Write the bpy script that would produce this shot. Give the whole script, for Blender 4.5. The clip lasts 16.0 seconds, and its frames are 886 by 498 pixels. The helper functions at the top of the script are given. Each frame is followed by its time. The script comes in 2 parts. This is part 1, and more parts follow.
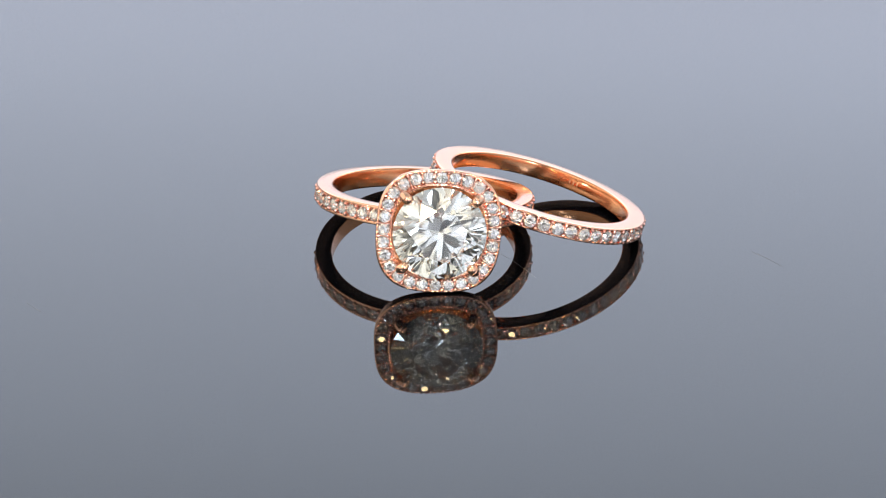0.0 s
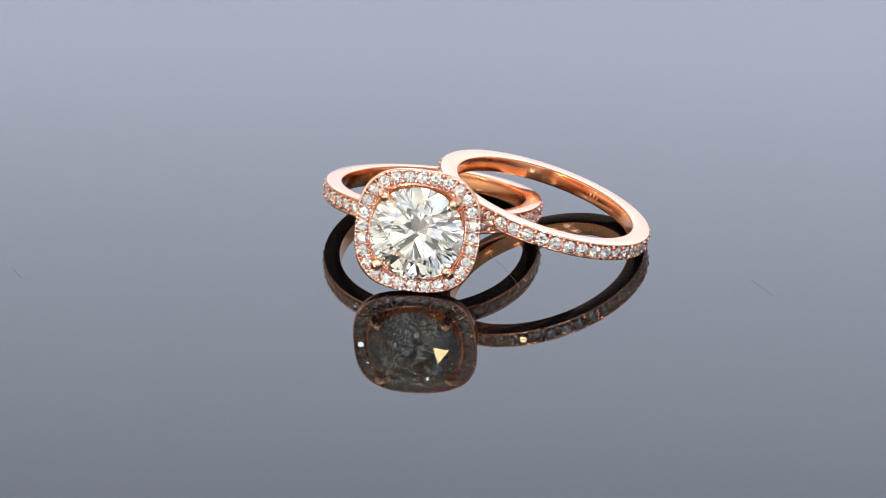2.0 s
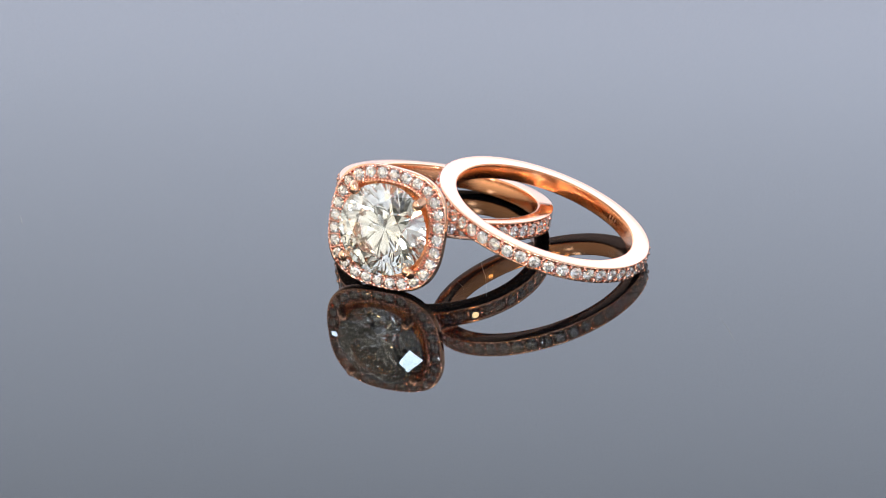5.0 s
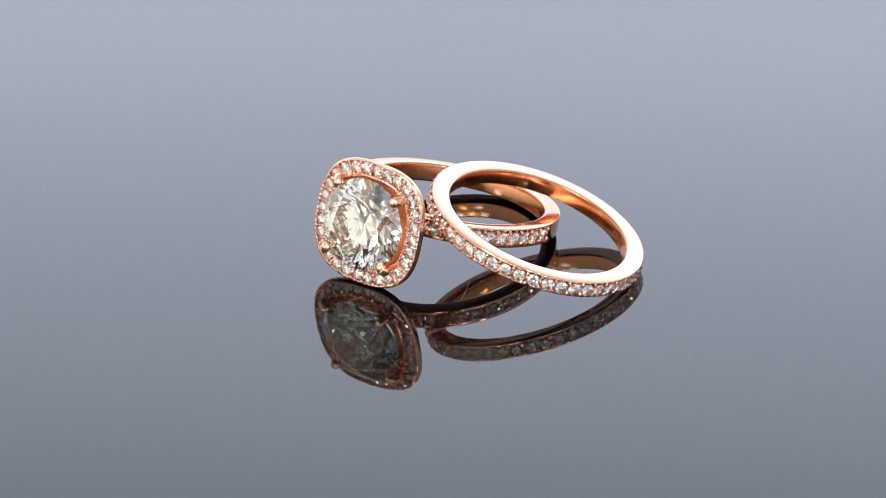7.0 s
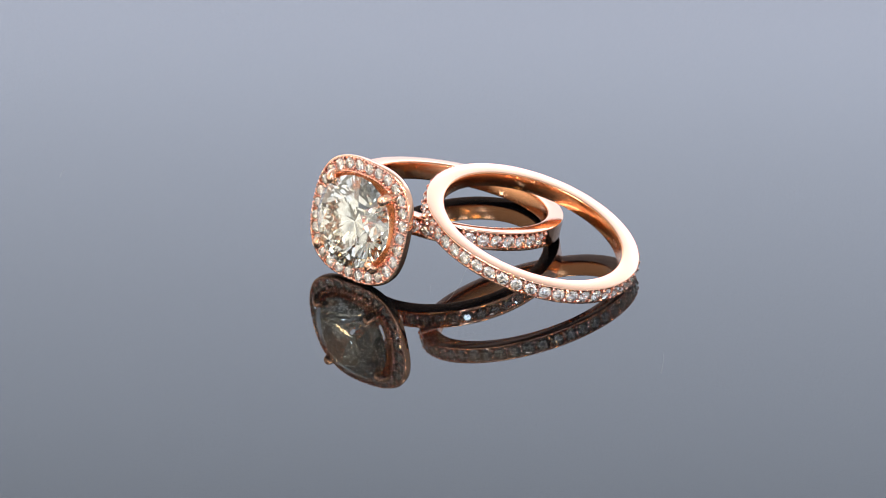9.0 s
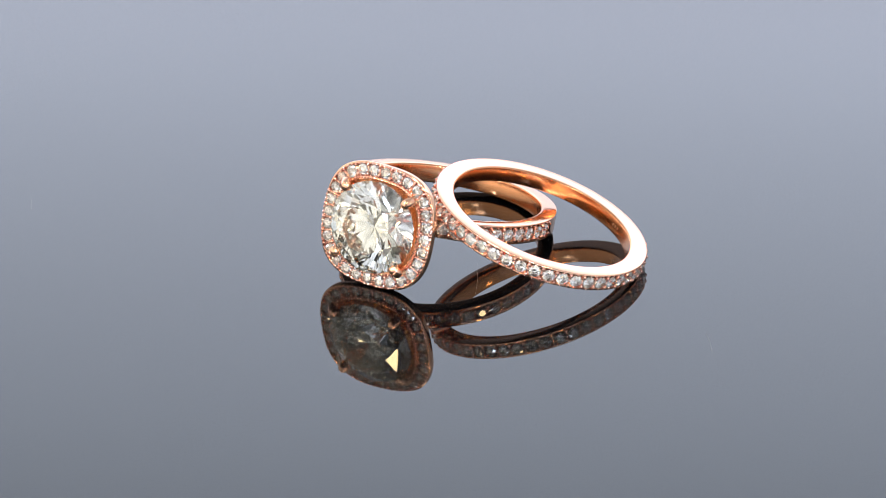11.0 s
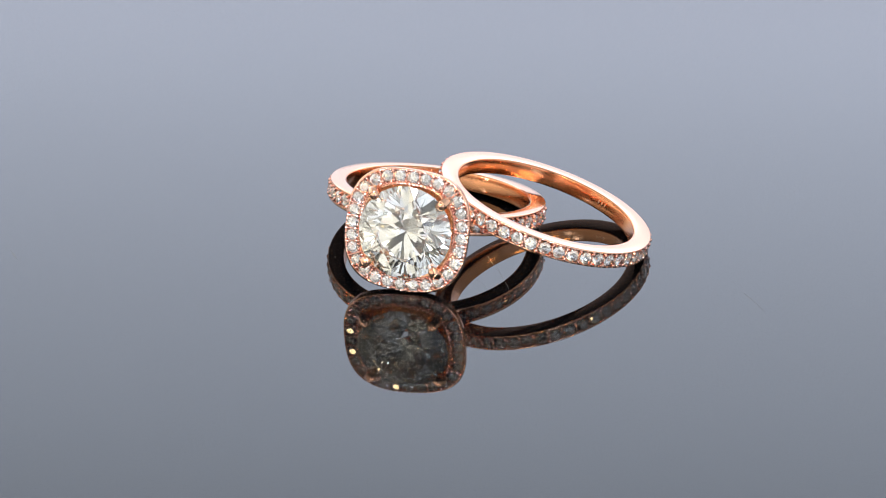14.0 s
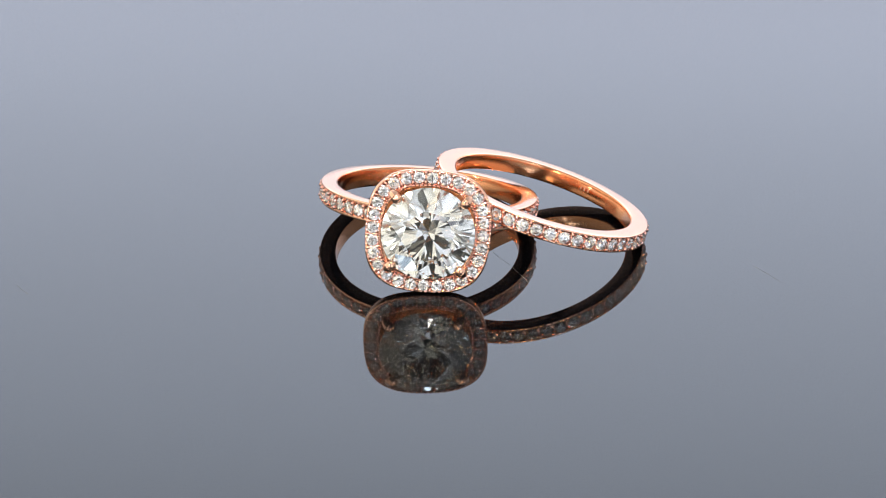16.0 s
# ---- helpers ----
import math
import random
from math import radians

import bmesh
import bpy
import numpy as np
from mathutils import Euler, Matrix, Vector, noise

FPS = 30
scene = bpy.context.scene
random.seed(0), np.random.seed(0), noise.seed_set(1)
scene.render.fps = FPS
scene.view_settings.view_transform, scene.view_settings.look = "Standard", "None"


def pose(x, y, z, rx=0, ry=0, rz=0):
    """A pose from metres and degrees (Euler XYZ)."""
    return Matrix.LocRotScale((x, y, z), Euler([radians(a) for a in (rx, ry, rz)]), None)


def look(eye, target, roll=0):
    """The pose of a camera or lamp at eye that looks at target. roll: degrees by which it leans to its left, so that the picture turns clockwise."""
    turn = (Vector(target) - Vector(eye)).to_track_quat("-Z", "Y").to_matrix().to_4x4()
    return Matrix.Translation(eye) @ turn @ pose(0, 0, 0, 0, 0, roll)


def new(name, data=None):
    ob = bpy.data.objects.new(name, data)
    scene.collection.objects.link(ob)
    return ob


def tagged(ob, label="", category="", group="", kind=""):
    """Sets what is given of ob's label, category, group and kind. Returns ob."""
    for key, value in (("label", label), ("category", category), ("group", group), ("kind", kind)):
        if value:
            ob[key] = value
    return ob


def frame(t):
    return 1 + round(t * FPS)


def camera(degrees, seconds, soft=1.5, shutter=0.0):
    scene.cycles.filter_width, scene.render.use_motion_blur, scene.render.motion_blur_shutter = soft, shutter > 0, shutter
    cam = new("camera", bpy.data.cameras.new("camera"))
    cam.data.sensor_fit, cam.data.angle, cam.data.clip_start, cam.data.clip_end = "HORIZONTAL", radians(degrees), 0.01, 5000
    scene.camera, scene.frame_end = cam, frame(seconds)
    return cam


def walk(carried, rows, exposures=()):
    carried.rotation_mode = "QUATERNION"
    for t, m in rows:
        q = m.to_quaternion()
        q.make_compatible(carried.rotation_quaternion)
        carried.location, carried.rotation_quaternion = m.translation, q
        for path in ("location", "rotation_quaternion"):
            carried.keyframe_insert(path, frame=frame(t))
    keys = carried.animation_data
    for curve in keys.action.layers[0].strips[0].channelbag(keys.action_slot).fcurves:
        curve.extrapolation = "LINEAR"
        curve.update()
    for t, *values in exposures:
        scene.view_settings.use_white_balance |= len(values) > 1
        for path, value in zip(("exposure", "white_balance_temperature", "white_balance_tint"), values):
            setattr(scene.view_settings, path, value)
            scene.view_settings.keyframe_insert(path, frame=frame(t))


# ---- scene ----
cam = camera(13.603, 16.0, 0.95)
EYE = Vector((0.0, -0.30890, 0.14308))
walk(cam, [(0.0, look(EYE, (0, 0, 0), 1.404)), (16.0, look(EYE, (0, 0, 0), 1.404))])

# clear stones pass light back and forth many times
scene.cycles.max_bounces, scene.cycles.transmission_bounces, scene.cycles.glossy_bounces = 24, 20, 14

# ---- light: added white tent with painted glow, one soft top panel, small jewellery spots ----
world = bpy.data.worlds.new("studio")
world.use_nodes = True
world.node_tree.nodes["Background"].inputs["Color"].default_value = (0.9, 0.95, 1.0, 1)
world.node_tree.nodes["Background"].inputs["Strength"].default_value = 0.05
scene.world = world


def area_lamp(name, eye, target, sx, sy, watts, colour):
    data = bpy.data.lights.new(name, "AREA")
    data.shape, data.size, data.size_y = "RECTANGLE", sx, sy
    data.energy, data.color = watts, colour
    ob = new(name, data)
    ob.matrix_world = look(eye, target)
    return ob


area_lamp("top_softbox", (0.0, -0.12, 0.90), (0, 0, 0), 0.22, 0.14, 1.9, (1.0, 0.98, 0.96))
# made-up lamp tints that stand in for the coloured fire of the stones
FIRE_BLUE, FIRE_AMBER = (0.60, 0.78, 1.0), (1.0, 0.76, 0.40)
# small jewellery lamps in three tiers round the front: degrees off the front, degrees up, size and watts
for tier, up, size, watts in (((-52, -30, -10, 12, 30, 50), 53, 0.046, 0.40), ((-40, -17, 14, 37), 37, 0.042, 0.28), ((-62, -14, 16, 66), 14, 0.034, 0.22)):
    for i, side in enumerate(tier):
        c, d = math.cos(radians(up)), 0.66
        area_lamp("spot_lamp", (d * c * math.sin(radians(side)), -d * c * math.cos(radians(side)), d * math.sin(radians(up))), (0, 0, 0),
                  size, size, watts, (FIRE_BLUE, FIRE_AMBER)[i % 2])

MM = 0.001
PIVOT = Vector((-0.001649, 0.000981, 0.0))
# turn of the plate in degrees: out at an even pace, a soft stop, and back
TURN = [(0.0, 0.0), (1.0, -5.73), (2.0, -11.46), (3.0, -17.19), (4.0, -22.92), (5.0, -28.65), (6.0, -34.38), (7.0, -40.11), (7.5, -43.15), (8.0, -45.95), (8.5, -47.30), (9.0, -45.95), (9.5, -43.15), (10.0, -40.11), (11.0, -34.38), (12.0, -28.65), (13.0, -22.92), (14.0, -17.19), (15.0, -11.46), (16.0, -5.73)]


# ---- materials ----
def nodes_of(name):
    m = bpy.data.materials.new(name)
    m.use_nodes = True
    nt = m.node_tree
    return m, nt, nt.nodes["Principled BSDF"]


def node(nt, kind, **values):
    n = nt.nodes.new(kind)
    for k, v in values.items():
        n.inputs[k.replace("_", " ")].default_value = v
    return n


def gold_material(name, colour, rough, bump=0.15, scale=9000.0):
    m, nt, p = nodes_of(name)
    co = nt.nodes.new("ShaderNodeTexCoord")
    p.inputs["Metallic"].default_value = 1.0
    n1 = node(nt, "ShaderNodeTexNoise", Scale=scale, Detail=3.0)
    n2 = node(nt, "ShaderNodeTexNoise", Scale=500.0, Detail=2.0)
    nt.links.new(co.outputs["Object"], n1.inputs["Vector"])
    nt.links.new(co.outputs["Object"], n2.inputs["Vector"])
    ramp = nt.nodes.new("ShaderNodeValToRGB")
    ramp.color_ramp.elements[0].color = (*[c * 0.95 for c in colour], 1)
    ramp.color_ramp.elements[1].color = (*colour, 1)
    nt.links.new(n2.outputs["Fac"], ramp.inputs["Fac"])
    nt.links.new(ramp.outputs["Color"], p.inputs["Base Color"])
    mr = node(nt, "ShaderNodeMapRange", To_Min=rough * 0.7, To_Max=rough * 1.4)
    nt.links.new(n2.outputs["Fac"], mr.inputs["Value"])
    nt.links.new(mr.outputs["Result"], p.inputs["Roughness"])
    b = node(nt, "ShaderNodeBump", Strength=bump, Distance=0.000004)
    nt.links.new(n1.outputs["Fac"], b.inputs["Height"])
    nt.links.new(b.outputs["Normal"], p.inputs["Normal"])
    return m


def diamond_material(name, ior, colour):
    m, nt, p = nodes_of(name)
    nt.nodes.remove(p)
    g = node(nt, "ShaderNodeBsdfGlass", Roughness=0.0, IOR=ior, Color=(*colour, 1))
    nt.links.new(g.outputs[0], nt.nodes["Material Output"].inputs["Surface"])
    return m


GOLD = gold_material("polished_rose_gold", (0.93, 0.55, 0.365), 0.09)
# same gold, darker and more orange: inner shade and bounce painted in
GOLD_IN_SHADED = gold_material("rose_gold_inside_shaded", (0.88, 0.41, 0.20), 0.18)
GOLD_PAVE = gold_material("bright_cut_rose_gold", (0.94, 0.55, 0.44), 0.14, 0.3, 4000.0)
GOLD_SATIN = gold_material("satin_rose_gold", (0.94, 0.47, 0.23), 0.24, 0.5, 2500.0)
STAMP = gold_material("stamped_gold", (0.94, 0.56, 0.36), 0.32)
DIAMOND = diamond_material("diamond", 2.42, (1, 0.996, 0.97))
MELEE = diamond_material("small_diamond", 2.40, (1, 0.99, 0.97))


def plate_material():
    m, nt, p = nodes_of("black_acrylic")
    co = nt.nodes.new("ShaderNodeTexCoord")
    n = node(nt, "ShaderNodeTexNoise", Scale=60.0, Detail=5.0)
    nt.links.new(co.outputs["Object"], n.inputs["Vector"])
    ramp = nt.nodes.new("ShaderNodeValToRGB")
    ramp.color_ramp.elements[0].color = (0.0010, 0.0010, 0.0013, 1)
    ramp.color_ramp.elements[1].color = (0.0028, 0.0028, 0.0034, 1)
    nt.links.new(n.outputs["Fac"], ramp.inputs["Fac"])
    nt.links.new(ramp.outputs["Color"], p.inputs["Base Color"])
    p.inputs["Roughness"].default_value = 0.008
    p.inputs["IOR"].default_value = 1.52
    return m


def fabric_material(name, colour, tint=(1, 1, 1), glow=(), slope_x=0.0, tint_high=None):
    """White fabric for the added tent. glow: painted emission, as (height in metres, strength)."""
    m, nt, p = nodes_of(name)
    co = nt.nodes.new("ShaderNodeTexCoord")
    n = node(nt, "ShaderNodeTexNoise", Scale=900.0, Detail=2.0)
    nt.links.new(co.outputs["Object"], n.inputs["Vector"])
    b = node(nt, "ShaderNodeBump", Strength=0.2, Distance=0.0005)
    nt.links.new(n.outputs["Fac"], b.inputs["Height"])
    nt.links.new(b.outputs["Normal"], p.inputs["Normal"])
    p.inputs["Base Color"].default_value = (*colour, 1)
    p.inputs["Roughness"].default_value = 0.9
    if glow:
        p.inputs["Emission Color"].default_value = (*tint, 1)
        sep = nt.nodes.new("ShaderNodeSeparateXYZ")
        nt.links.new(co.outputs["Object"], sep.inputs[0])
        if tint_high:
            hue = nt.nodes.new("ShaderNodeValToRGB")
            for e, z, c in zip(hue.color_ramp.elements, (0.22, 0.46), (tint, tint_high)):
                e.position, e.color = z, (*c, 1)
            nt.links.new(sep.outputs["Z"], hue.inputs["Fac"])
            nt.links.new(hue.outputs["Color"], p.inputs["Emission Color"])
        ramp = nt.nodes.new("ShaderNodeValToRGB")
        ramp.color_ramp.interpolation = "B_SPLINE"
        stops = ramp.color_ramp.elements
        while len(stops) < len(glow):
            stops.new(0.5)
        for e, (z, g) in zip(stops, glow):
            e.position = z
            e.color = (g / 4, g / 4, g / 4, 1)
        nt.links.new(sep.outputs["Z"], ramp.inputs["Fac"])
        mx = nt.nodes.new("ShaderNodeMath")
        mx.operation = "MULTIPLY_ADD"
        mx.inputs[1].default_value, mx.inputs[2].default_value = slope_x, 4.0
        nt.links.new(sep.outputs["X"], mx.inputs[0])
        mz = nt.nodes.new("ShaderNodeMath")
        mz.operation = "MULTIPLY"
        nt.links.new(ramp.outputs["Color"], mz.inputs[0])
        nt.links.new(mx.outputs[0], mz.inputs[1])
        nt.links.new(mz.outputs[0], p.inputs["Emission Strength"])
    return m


PLATE = plate_material()
# wall glow is painted emission: strength and hue set by height
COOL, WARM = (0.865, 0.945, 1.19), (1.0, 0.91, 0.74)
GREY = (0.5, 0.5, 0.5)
BACK = fabric_material("backdrop_fabric_painted_glow", GREY, COOL, ((0.0, 0.91), (0.17, 1.02), (0.24, 2.68), (0.29, 2.30), (0.34, 2.05), (0.42, 1.62), (0.6, 0.56), (1.0, 0.27)), 0.35, (0.82, 0.96, 1.19))
# warm and cool wall glows are made up to tint the stones' facets
FRONT_WARM = fabric_material("front_fabric_warm_glow", GREY, (1.0, 0.98, 0.91), ((0.0, 0.35), (0.25, 1.02), (0.45, 0.58), (0.65, 0.20), (1.0, 0.15)))
FRONT_COOL = fabric_material("front_fabric_cool_glow", GREY, (0.84, 0.96, 1.22), ((0.0, 0.35), (0.25, 1.02), (0.45, 0.58), (0.65, 0.20), (1.0, 0.15)))
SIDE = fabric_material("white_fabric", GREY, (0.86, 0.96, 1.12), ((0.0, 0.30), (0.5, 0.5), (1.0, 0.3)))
SIDE_WARM = fabric_material("side_fabric_warm_glow", GREY, WARM, ((0.0, 0.75), (0.45, 1.05), (1.0, 0.4)))
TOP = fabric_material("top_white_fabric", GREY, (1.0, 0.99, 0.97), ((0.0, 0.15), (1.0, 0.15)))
DARK = fabric_material("black_cloth", (0.03, 0.03, 0.032))
DUST, dust_nt, dust_p = nodes_of("grey_lint")
dust_p.inputs["Base Color"].default_value = (0.22, 0.21, 0.2, 1)
dust_p.inputs["Roughness"].default_value = 0.9


# ---- mesh helpers: shapes are written in millimetres ----
def mesh(name, verts, faces, mats, smooth=False, pick=None):
    me = bpy.data.meshes.new(name)
    me.from_pydata([tuple(c * MM for c in v) for v in verts], [], faces)
    for m in mats if isinstance(mats, (list, tuple)) else (mats,):
        me.materials.append(m)
    if pick:
        me.polygons.foreach_set("material_index", pick)
    bm = bmesh.new()
    bm.from_mesh(me)
    bmesh.ops.recalc_face_normals(bm, faces=bm.faces)
    bm.to_mesh(me)
    bm.free()
    if smooth:
        me.shade_smooth()
        me.set_sharp_from_angle(angle=radians(38))
    return me


def part(name, me, parent, label="", m=None):
    ob = new(name, me)
    ob.parent = parent
    if m is not None:
        ob.matrix_basis = m
    return tagged(ob, label) if label else ob


def loops(rows, closed_profile=True, closed_path=True):
    """Faces between equal rows of points."""
    verts = [v for row in rows for v in row]
    n, k, faces, prof = len(rows), len(rows[0]), [], []
    for i in range(n if closed_path else n - 1):
        for j in range(k if closed_profile else k - 1):
            a, b = i * k, ((i + 1) % n) * k
            faces.append((a + j, a + (j + 1) % k, b + (j + 1) % k, b + j))
            prof.append(j)
    return verts, faces, prof


def ball(verts, faces, c, rx, axes=None, rings=4, segs=8, scale=(1, 1, 1)):
    """Adds a small bead to a growing mesh."""
    ax = axes or (Vector((1, 0, 0)), Vector((0, 1, 0)), Vector((0, 0, 1)))
    base = len(verts)
    for i in range(rings + 1):
        t = math.pi * i / rings
        for j in range(segs):
            a = 2 * math.pi * j / segs
            p = (math.sin(t) * math.cos(a) * scale[0], math.sin(t) * math.sin(a) * scale[1], math.cos(t) * scale[2])
            verts.append(tuple(Vector(c) + rx * (ax[0] * p[0] + ax[1] * p[1] + ax[2] * p[2])))
    for i in range(rings):
        for j in range(segs):
            a, b = base + i * segs, base + (i + 1) * segs
            q = (a + j, a + (j + 1) % segs, b + (j + 1) % segs, b + j)
            faces.append(q[1:] if i == 0 else (q[:3] if i == rings - 1 else q))


def tube(points, radii, segs=12):
    pts = [Vector(p) for p in points]
    rows = []
    for i, p in enumerate(pts):
        d = (pts[min(i + 1, len(pts) - 1)] - pts[max(i - 1, 0)]).normalized()
        x = d.orthogonal().normalized() if i == 0 else (x - d * x.dot(d)).normalized()
        y = d.cross(x)
        rows.append([tuple(p + radii[i] * (math.cos(2 * math.pi * k / segs) * x + math.sin(2 * math.pi * k / segs) * y)) for k in range(segs)])
    v, f, _ = loops(rows, True, False)
    f.append(tuple(range(segs)))
    f.append(tuple(range(len(v) - segs, len(v))))
    return v, f


def brilliant(name, radius, mat, fine):
    """A round brilliant: table up along z, girdle at z = 0."""
    R, h, tb, pd, g = radius, 0.302, 0.56, 0.862, 0.025
    v, f = [], []

    def at(r, deg, z):
        v.append((R * r * math.cos(radians(deg)), R * r * math.sin(radians(deg)), R * z))
        return len(v) - 1
    table = [at(tb, 45 * k, h) for k in range(8)]
    rm = 0.80
    zm = h * (1 - (rm * math.cos(radians(22.5)) - tb) / (1 - tb))
    mid = [at(rm, 45 * k + 22.5, zm) for k in range(8)]
    n = 32 if fine else 16
    up = [at(1, 360 / n * k, 0) for k in range(n)]
    low = [at(1, 360 / n * k, -g) for k in range(n)]
    rl = 0.24
    zl = -g - pd * (1 - rl * math.cos(radians(22.5)))
    pav = [at(rl, 45 * k + 22.5, zl) for k in range(8)]
    culet = at(0, 0, -g - pd)
    q = n // 16
    f.append(tuple(table))
    for k in range(8):
        k1 = (k + 1) % 8
        f.append((table[k], table[k1], mid[k]))
        a = k * 2 * q
        f.append((table[k], mid[k], up[a], mid[k - 1]))
        f.append((low[a], pav[k - 1], culet, pav[k]))
        for s in range(2 * q):
            i0, i1 = (a + s) % n, (a + s + 1) % n
            f.append((mid[k], up[i0], up[i1]))
            f.append((pav[k], low[i0], low[i1]))
    for i in range(n):
        f.append((up[i], up[(i + 1) % n], low[(i + 1) % n], low[i]))
    return mesh(name, v, f, mat)


def basis(x, y, z, o):
    """A pose from three axes and an origin in millimetres."""
    m = Matrix((x, y, z)).transposed().to_4x4()
    m.translation = Vector(o) * MM
    return m


# ---- the setting ----
def slab(name, verts, faces, mat, label):
    me = mesh(name, [tuple(c * 1000 for c in v) for v in verts], faces, mat)
    return tagged(new(name, me), label, "", "", "structure")


def box_wall(name, lo, hi, mat, label):
    v = [(x, y, z) for x in (lo[0], hi[0]) for y in (lo[1], hi[1]) for z in (lo[2], hi[2])]
    f = [(0, 1, 3, 2), (4, 6, 7, 5), (0, 4, 5, 1), (2, 3, 7, 6), (0, 2, 6, 4), (1, 5, 7, 3)]
    return slab(name, v, f, mat, label)


def disc_plate():
    prof = [(0.0, 0.0), (438, 0.0), (439.5, -0.5), (440, -2.0), (440, -6.0)]
    n = 128
    v, f = [(0, 0, 0)], []
    for k in range(n):
        a = 2 * math.pi * k / n
        v += [(r * math.cos(a), r * math.sin(a), z) for r, z in prof[1:]]
    for k in range(n):
        a, b = 1 + 4 * k, 1 + 4 * ((k + 1) % n)
        f.append((0, a, b))
        f += [(a + j, a + j + 1, b + j + 1, b + j) for j in range(3)]
    f.append(tuple(1 + 4 * k + 3 for k in range(n)))
    return tagged(new("turntable_plate", mesh("turntable_plate", v, f, PLATE)),
                  "glossy black acrylic turntable plate, mirror polished", "turntable", "", "structure")


plate = disc_plate()
box_wall("floor", (-0.72, -0.72, -0.026), (0.72, 0.72, -0.006), DARK, "black cloth base under the turning plate")
# unseen walls, added to close the place and glow onto the rings
box_wall("wall_north", (-0.72, 0.70, -0.006), (0.72, 0.72, 1.0), BACK, "unseen white fabric backdrop wall, glow painted by height")
box_wall("wall_east", (0.70, -0.70, -0.006), (0.72, 0.70, 1.0), SIDE, "unseen white fabric side, added with a painted glow")
box_wall("wall_west", (-0.72, -0.70, -0.006), (-0.70, 0.70, 1.0), SIDE_WARM, "unseen white fabric side, added with a painted glow")
# the front is parted by an added gap, a dark reflection for the stones
box_wall("wall_south_left", (-0.72, -0.72, -0.006), (-0.09, -0.70, 1.0), FRONT_WARM, "unseen white fabric front, added with a painted glow")
box_wall("wall_south_right", (0.09, -0.72, -0.006), (0.72, -0.70, 1.0), FRONT_COOL, "unseen white fabric front, added with a painted glow")
box_wall("ceiling", (-0.72, -0.72, 1.0), (0.72, 0.72, 1.02), TOP, "unseen white fabric top, added with a painted glow")

# ---- the rings ----
RADII_1 = (10.020, 8.493)     # outer and inner
RADII_2 = (10.098, 8.430)


def band_mesh(name, radii, half, groove, seg=240):
    """A band round z. groove(deg) gives 0 to 1: how deep the stone channel is cut."""
    R_OUT, R_IN = radii
    rows = []
    for k in range(seg):
        deg = 360 * k / seg
        g = groove(deg)
        c, s = math.cos(radians(deg)), math.sin(radians(deg))
        e = half
        w = 0.585
        prof = [(R_IN + 0.02, -e + 0.22), (R_IN, 0), (R_IN + 0.02, e - 0.22), (R_IN + 0.05, e - 0.09), (R_IN + 0.14, e - 0.02), (R_IN + 0.24, e),
                (R_OUT - 0.12, e), (R_OUT - 0.05, e - 0.02), (R_OUT - 0.01, e - 0.06), (R_OUT, e - 0.12)]
        ch = [(R_OUT - 0.02 * g, w), (R_OUT - 0.30 * g, w - 0.03), (R_OUT - 0.66 * g, w - 0.12)]
        prof += ch + [(r, -z) for r, z in reversed(ch)]
        prof += [(R_OUT, -e + 0.12), (R_OUT - 0.01, -e + 0.06), (R_OUT - 0.05, -e + 0.02), (R_OUT - 0.12, -e),
                 (R_IN + 0.24, -e), (R_IN + 0.14, -e + 0.02), (R_IN + 0.05, -e + 0.09)]
        rows.append([(r * c, r * s, z) for r, z in prof])
    v, f, pr = loops(rows)
    k = len(rows[0])
    # inside faces take the gold that has shade in its colour
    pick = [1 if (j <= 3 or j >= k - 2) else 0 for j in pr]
    return mesh(name, v, f, (GOLD, GOLD_IN_SHADED), True, pick)


def band_stone_pose(deg, r_out):
    r = r_out - 0.04
    c, s = math.cos(radians(deg)), math.sin(radians(deg))
    return basis((-s, c, 0), (0, 0, 1), (c, s, 0), (r * c, r * s, 0))


def seated(m, rng):
    """A small stone as it was set by hand: turned at random and a little out of true."""
    return m @ pose(0, 0, 0, rng.uniform(-3.5, 3.5), rng.uniform(-3.5, 3.5), rng.uniform(0, 45))


def band_beads(name, radii, degs, pitch):
    R_OUT = radii[0]
    v, f = [], []
    for deg in degs:
        c, s = math.cos(radians(deg)), math.sin(radians(deg))
        axes = (Vector((-s, c, 0)), Vector((0, 0, 1)), Vector((c, s, 0)))
        for z in (-0.47, 0.47):
            ball(v, f, ((R_OUT + 0.02) * c, (R_OUT + 0.02) * s, z), 0.19, axes, 4, 8, (0.9, 1.1, 1))
        ball(v, f, ((R_OUT - 0.20) * c, (R_OUT - 0.20) * s, 0), 0.3, axes, 4, 8, (0.35, 1.7, 0.9))
    # fine cut grains along both edges
    n = int((max(degs) - min(degs)) / pitch * 2)
    for i in range(n + 1):
        deg = min(degs) + (max(degs) - min(degs)) * i / n
        c, s = math.cos(radians(deg)), math.sin(radians(deg))
        for z in (-0.63, 0.63):
            ball(v, f, ((R_OUT - 0.01) * c, (R_OUT - 0.01) * s, z), 0.11, None, 3, 6)
    return mesh(name, v, f, GOLD_PAVE, True)


STONE = brilliant("diamond", 0.585, MELEE, False)
PITCH = 7.42

# engagement ring: x points out through the head, z is the band's axis
HALF_1, HALF_2 = 0.900, 0.779
RING_1 = (Vector((-1.780, 5.086, 3.840)), (0.0392, 0.2049), -84.595)
RING_2 = (Vector((8.833, 4.423, 4.533)), (0.2652, 0.1444), 0.0)


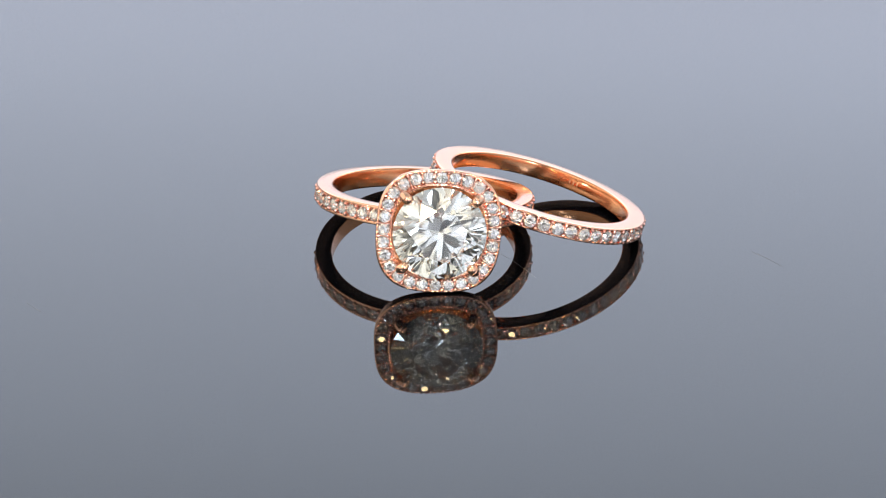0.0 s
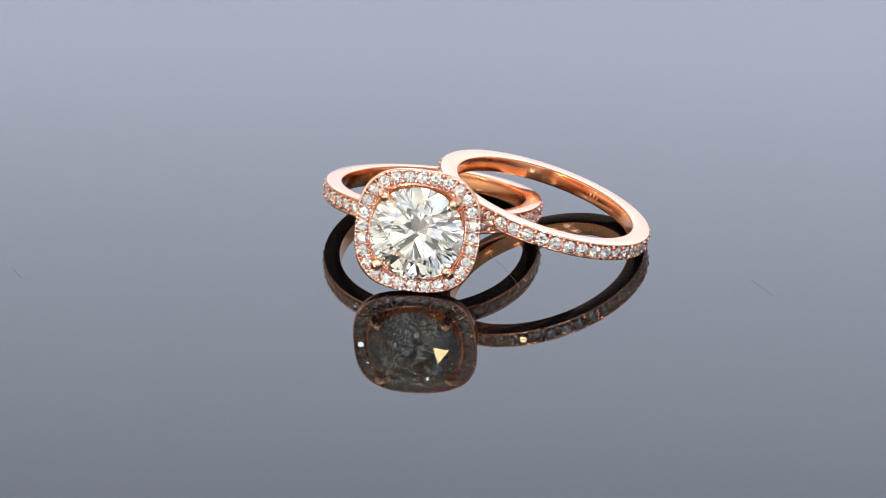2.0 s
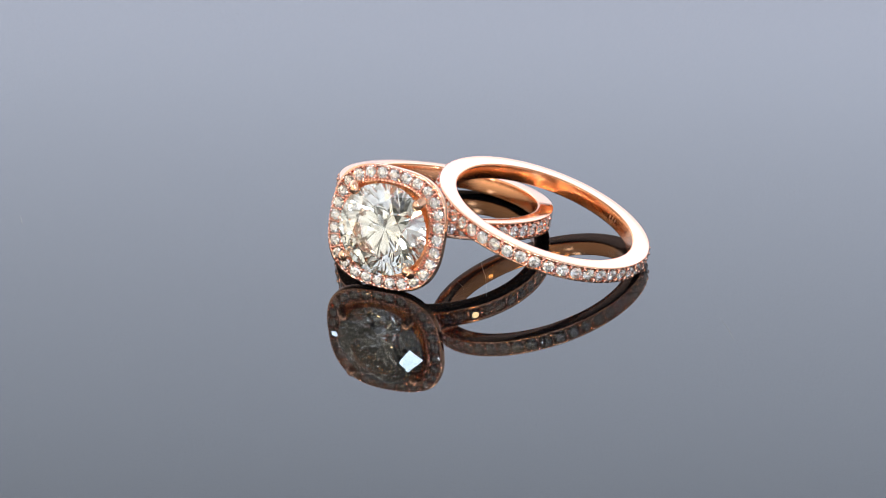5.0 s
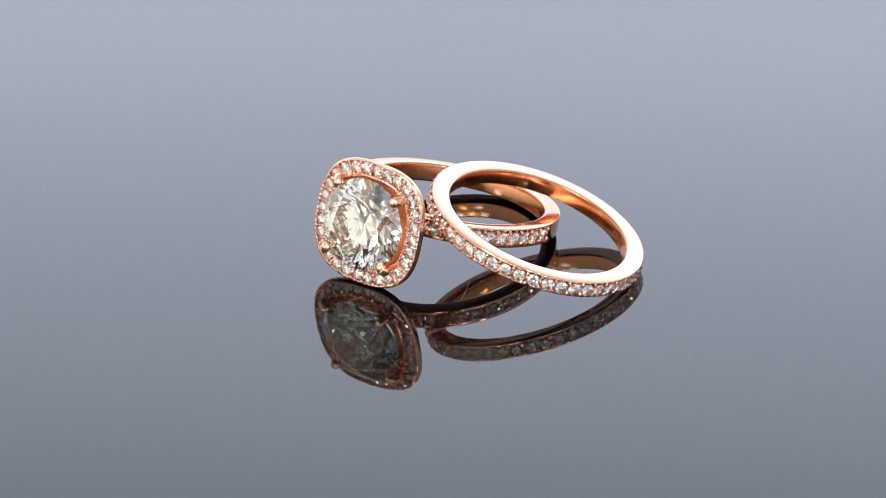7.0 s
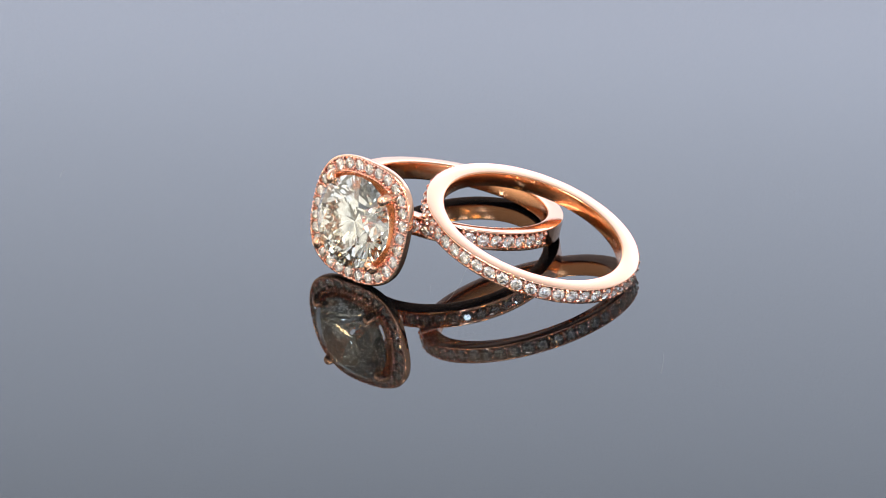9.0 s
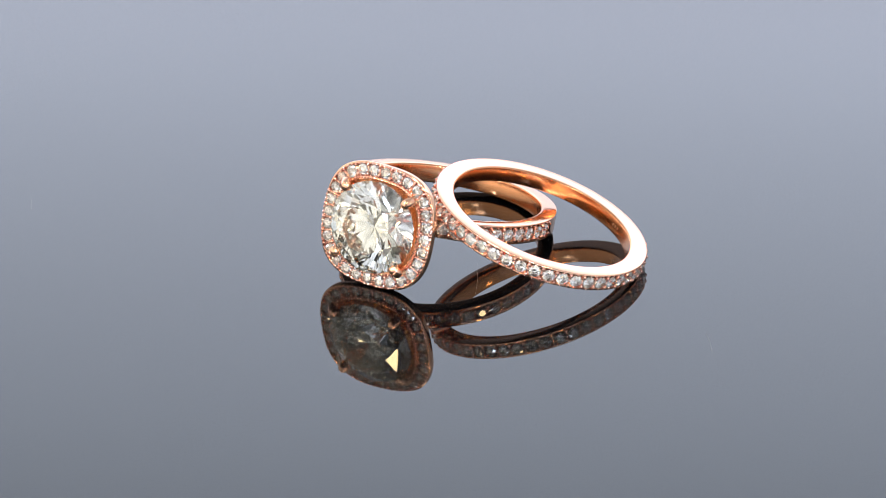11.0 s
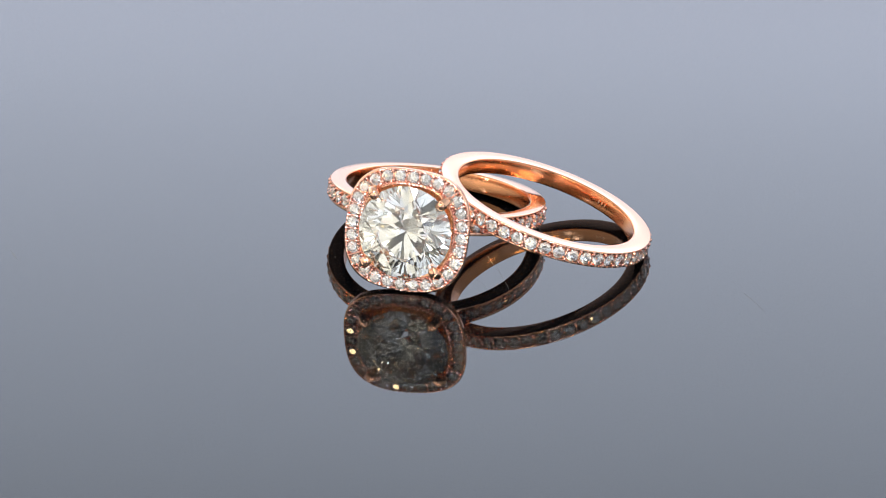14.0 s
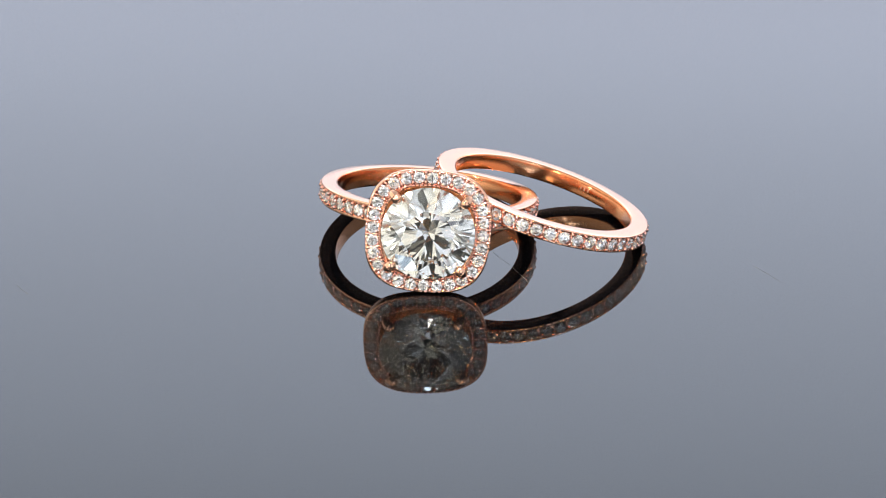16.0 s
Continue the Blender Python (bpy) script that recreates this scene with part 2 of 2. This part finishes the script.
def ring_pose(ring, half):
    c, (nx, ny), deg = ring
    n = Vector((nx, ny, math.sqrt(1 - nx * nx - ny * ny)))
    a = Vector((0, 1, 0)).cross(n).normalized()
    b = n.cross(a)
    u = math.cos(radians(deg)) * a + math.sin(radians(deg)) * b
    return basis(u, n.cross(u), n, c - n * half)


def super_r(deg, a, n):
    c, s = abs(math.cos(radians(deg))), abs(math.sin(radians(deg)))
    return a / (c ** n + s ** n) ** (1 / n)


def engagement_ring():
    ring = new("engagement_ring")
    rng = random.Random(3)
    tagged(ring, "rose gold halo engagement ring with large round diamond", "ring", "bridal set of rings")
    hz = -0.095          # height of the head's axis in the band
    first, count = 17.5, 11
    degs = [sgn * (first + PITCH * i) for sgn in (-1, 1) for i in range(count)]
    last = first + PITCH * (count - 0.5)

    def groove(deg):
        d = abs((deg + 180) % 360 - 180)
        return max(0.0, min(1.0, (last + 0.8 - d) / 1.5)) * max(0.0, min(1.0, (d - 11.5) / 1.5))
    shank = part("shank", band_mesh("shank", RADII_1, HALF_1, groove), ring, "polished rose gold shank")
    for sgn in (-1, 1):
        gaps = [sgn * (first + PITCH * (i - 0.5)) for i in range(count + 1)]
        part("bead_setting", band_beads("bead_setting", RADII_1, gaps, PITCH), shank, "cut gold beads between the stones")
    for d in degs:
        part("diamond", STONE, shank, "", seated(band_stone_pose(d, RADII_1[0]), rng))

    # the halo: a cushion frame with a channel for the stones
    dh = 13.775
    rows = []
    n = 160
    for k in range(n):
        deg = 360 * k / n
        ri, ro = super_r(deg, 4.08, 2.45), super_r(deg, 5.56, 2.85)
        prof = [(-1.10, -1.00), (-0.80, -0.66), (-0.50, -0.36), (-0.22, -0.12), (-0.06, -0.01), (0.02, 0.04), (0.10, 0.04), (0.18, -0.01), (0.22, -0.30), (0.34, -0.75), (0.74, -0.75), (0.84, -0.36),
                (0.87, -0.10), (0.91, -0.06), (0.965, -0.09), (1.0, -0.17), (1.0, -0.55), (0.97, -0.80), (0.85, -0.92), (0.2, -0.95), (-0.30, -1.15), (-1.0, -1.25)]
        rows.append([(dh + z, 1.006 * (ri + (ro - ri) * s) * math.cos(radians(deg)), hz + 1.003 * (ri + (ro - ri) * s) * math.sin(radians(deg))) for s, z in prof])
    v, f, pr = loops(rows)
    # the inner slope round the stone is left satin
    halo = part("halo", mesh("halo", v, f, (GOLD, GOLD_SATIN), True, [1 if j < 5 or j > 19 else 0 for j in pr]), ring, "cushion-shaped rose gold halo frame")
    # 28 stones at even steps along the channel's middle line
    line = []
    for k in range(1441):
        deg = 360 * k / 1440 + 90
        r = 0.44 * super_r(deg, 4.08, 2.45) + 0.56 * super_r(deg, 5.56, 2.85)
        line.append(Vector((0, 1.006 * r * math.cos(radians(deg)), 1.003 * r * math.sin(radians(deg)))))
    lens = [0.0]
    for a, b in zip(line, line[1:]):
        lens.append(lens[-1] + (b - a).length)

    def along(q):
        s = (q % 1.0) * lens[-1]
        i = min(range(len(lens)), key=lambda j: abs(lens[j] - s))
        p, t = line[i], (line[(i + 1) % 1440] - line[i - 1 if i else 1439]).normalized()
        return p + Vector((dh, 0, hz)), t
    halo_stone = brilliant("halo_diamond", 0.555, MELEE, False)
    bv, bf = [], []
    for i in range(28):
        p, t = along(i / 28)
        out = Vector((1, 0, 0))
        side = out.cross(t)
        part("halo_diamond", halo_stone, halo, "", seated(basis(t, side, out, p - out * 0.09), rng))
        p, t = along((i + 0.5) / 28)
        side = out.cross(t)
        for s in (-0.42, 0.42):
            ball(bv, bf, p + side * s - out * 0.03, 0.18, (t, side, out), 4, 8, (0.85, 1.15, 1))
        ball(bv, bf, p - out * 0.20, 0.28, (t, side, out), 4, 8, (0.35, 1.6, 0.9))
        for q in (0.25, 0.75):
            p, t = along((i + q) / 28)
            side = out.cross(t)
            for s in (-0.55, 0.55):
                ball(bv, bf, p + side * s - out * 0.02, 0.10, (t, side, out), 3, 6)
    # fine grains cut along the inner and the outer edge
    out = Vector((1, 0, 0))
    for i in range(84):
        p, t = along((i + 0.5) / 84)
        side = out.cross(t)
        if side.dot(p - Vector((dh, 0, hz))) < 0:
            side = -side
        ball(bv, bf, p - side * 0.70 + out * 0.02, 0.16, (t, side, out), 4, 8, (1, 0.9, 0.9))
        ball(bv, bf, p + side * 0.56 - out * 0.06, 0.13, (t, side, out), 4, 8, (1, 0.9, 0.9))
    part("halo_bead_setting", mesh("halo_bead_setting", bv, bf, GOLD_PAVE, True), halo, "cut gold beads of the halo")

    # the centre stone and its four-claw basket
    part("centre_diamond", brilliant("centre_diamond", 4.20, DIAMOND, True), ring, "large round brilliant-cut clear diamond",
         basis((0, math.cos(0.2), math.sin(0.2)), (0, -math.sin(0.2), math.cos(0.2)), (1, 0, 0), (14.58, 0, hz)))
    q = math.sqrt(0.5)
    for sy in (-1, 1):
        for sz in (-1, 1):
            line3 = [(9.70, 1.30, 0.50), (10.76, 2.10, 1.70), (11.91, 3.30, 3.10), (13.21, 4.41, 4.41), (14.11, 4.67, 4.67), (14.51, 4.65, 4.65), (14.79, 4.43, 4.43), (14.87, 4.15, 4.15)]
            pts = [(x + 0.15, sy * a * q, hz + sz * b * q) for x, a, b in line3]
            v, f = tube(pts, [0.42, 0.42, 0.44, 0.47, 0.50, 0.52, 0.48, 0.30])
            ball(v, f, (14.90, sy * 4.35 * q, hz + sz * 4.35 * q), 0.50, None, 8, 14)
            part("prong", mesh("prong", v, f, GOLD, True), ring, "rounded rose gold claw")
    rows = []
    for k in range(64):
        deg = 360 * k / 64
        c, s = math.cos(radians(deg)), math.sin(radians(deg))
        r = super_r(deg, 2.5, 2.6)
        rows.append([(11.2 + 0.3 * math.cos(a), (r + 0.3 * math.sin(a)) * c, hz + (r + 0.3 * math.sin(a)) * s) for a in (i * math.pi / 4 for i in range(8))])
    v, f, _ = loops(rows)
    part("gallery_rail", mesh("gallery_rail", v, f, GOLD, True), ring, "rose gold rail under the stone")
    return ring


def wedding_band():
    ring = new("wedding_band")
    rng = random.Random(8)
    tagged(ring, "rose gold wedding band with diamonds, leaning on the engagement ring", "ring", "bridal set of rings")
    count = 48
    step = 360 / count
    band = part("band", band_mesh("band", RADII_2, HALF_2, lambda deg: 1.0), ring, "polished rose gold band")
    for i in range(count):
        part("diamond", STONE, ring, "", seated(band_stone_pose(step * i, RADII_2[0]), rng))
    part("bead_setting", band_beads("bead_setting", RADII_2, [step * (i + 0.5) for i in range(count)], step), ring, "cut gold beads between the stones")
    # hallmark stamped inside: short plain bars
    v, f = [], []
    for i in range(3):
        deg = 59.5 + 2.7 * i
        c, s = math.cos(radians(deg)), math.sin(radians(deg))
        ball(v, f, (RADII_2[1] * c, RADII_2[1] * s, 0.05), 0.14, (Vector((c, s, 0)), Vector((-s, c, 0)), Vector((0, 0, 1))), 4, 8, (0.05, 0.6, 1.2))
    part("hallmark", mesh("hallmark", v, f, STAMP), band, "small worn hallmark stamp")
    return ring


ring_1 = engagement_ring()
ring_2 = wedding_band()


# ---- lint and dust on the plate ----
def fibre(points, r):
    pts = []
    for i in range(len(points) - 1):
        a, b = Vector(points[i]), Vector(points[i + 1])
        pts += [a.lerp(b, k / 4) for k in range(4)]
    pts.append(Vector(points[-1]))
    return tube([tuple(p) for p in pts], [r] * len(pts), 5)


def lint(name, points, r, label):
    v, f = fibre([(x, y, r) for x, y in points], r)
    return tagged(new(name, mesh(name, v, f, DUST, True)), label, "lint")


def speck(x, y, r):
    v, f = [], []
    ball(v, f, (x, y, r * 0.4), r, None, 3, 6, (1.0, 0.7, 0.4))
    return tagged(new("dust_speck", mesh("dust_speck", v, f, DUST)), "tiny grey dust speck on the black plate", "dust", "dust specks")


loose = [lint("lint_fibre", [(6.10, -0.41), (7.00, -1.80), (8.01, -3.09), (9.01, -4.78), (9.61, -5.78), (10.11, -6.77)], 0.007, "fine curved grey hair lying on the black plate"),
         lint("lint_fibre", [(6.46, -5.49), (7.27, -6.10), (7.87, -6.80)], 0.004, "short thin fibre lying on the black plate"),
         lint("scratch_fibre", [(30.08, 0.05), (31.38, -1.35), (32.59, -2.94)], 0.009, "short faint grey fibre lying on the black plate"),
         lint("lint_fibre", [(-34.99, -14.48), (-34.19, -15.49), (-33.59, -16.10)], 0.012, "short faint grey fibre lying on the black plate")]
for x, y, r in ((-6.80, -5.59, 0.045), (-23.90, 4.25, 0.05), (-39.58, -13.37, 0.05), (-15.34, -10.14, 0.045)):
    loose.append(speck(x, y, r))


def motions():
    def turned(deg, m):
        return Matrix.Translation(PIVOT) @ pose(0, 0, 0, 0, 0, deg) @ Matrix.Translation(-PIVOT) @ m
    for ob, m in ((plate, Matrix.Translation(PIVOT)), (ring_1, ring_pose(RING_1, HALF_1)), (ring_2, ring_pose(RING_2, HALF_2)), *((d, Matrix.Translation(PIVOT)) for d in loose)):
        walk(ob, [(t, turned(deg, m)) for t, deg in TURN])


motions()
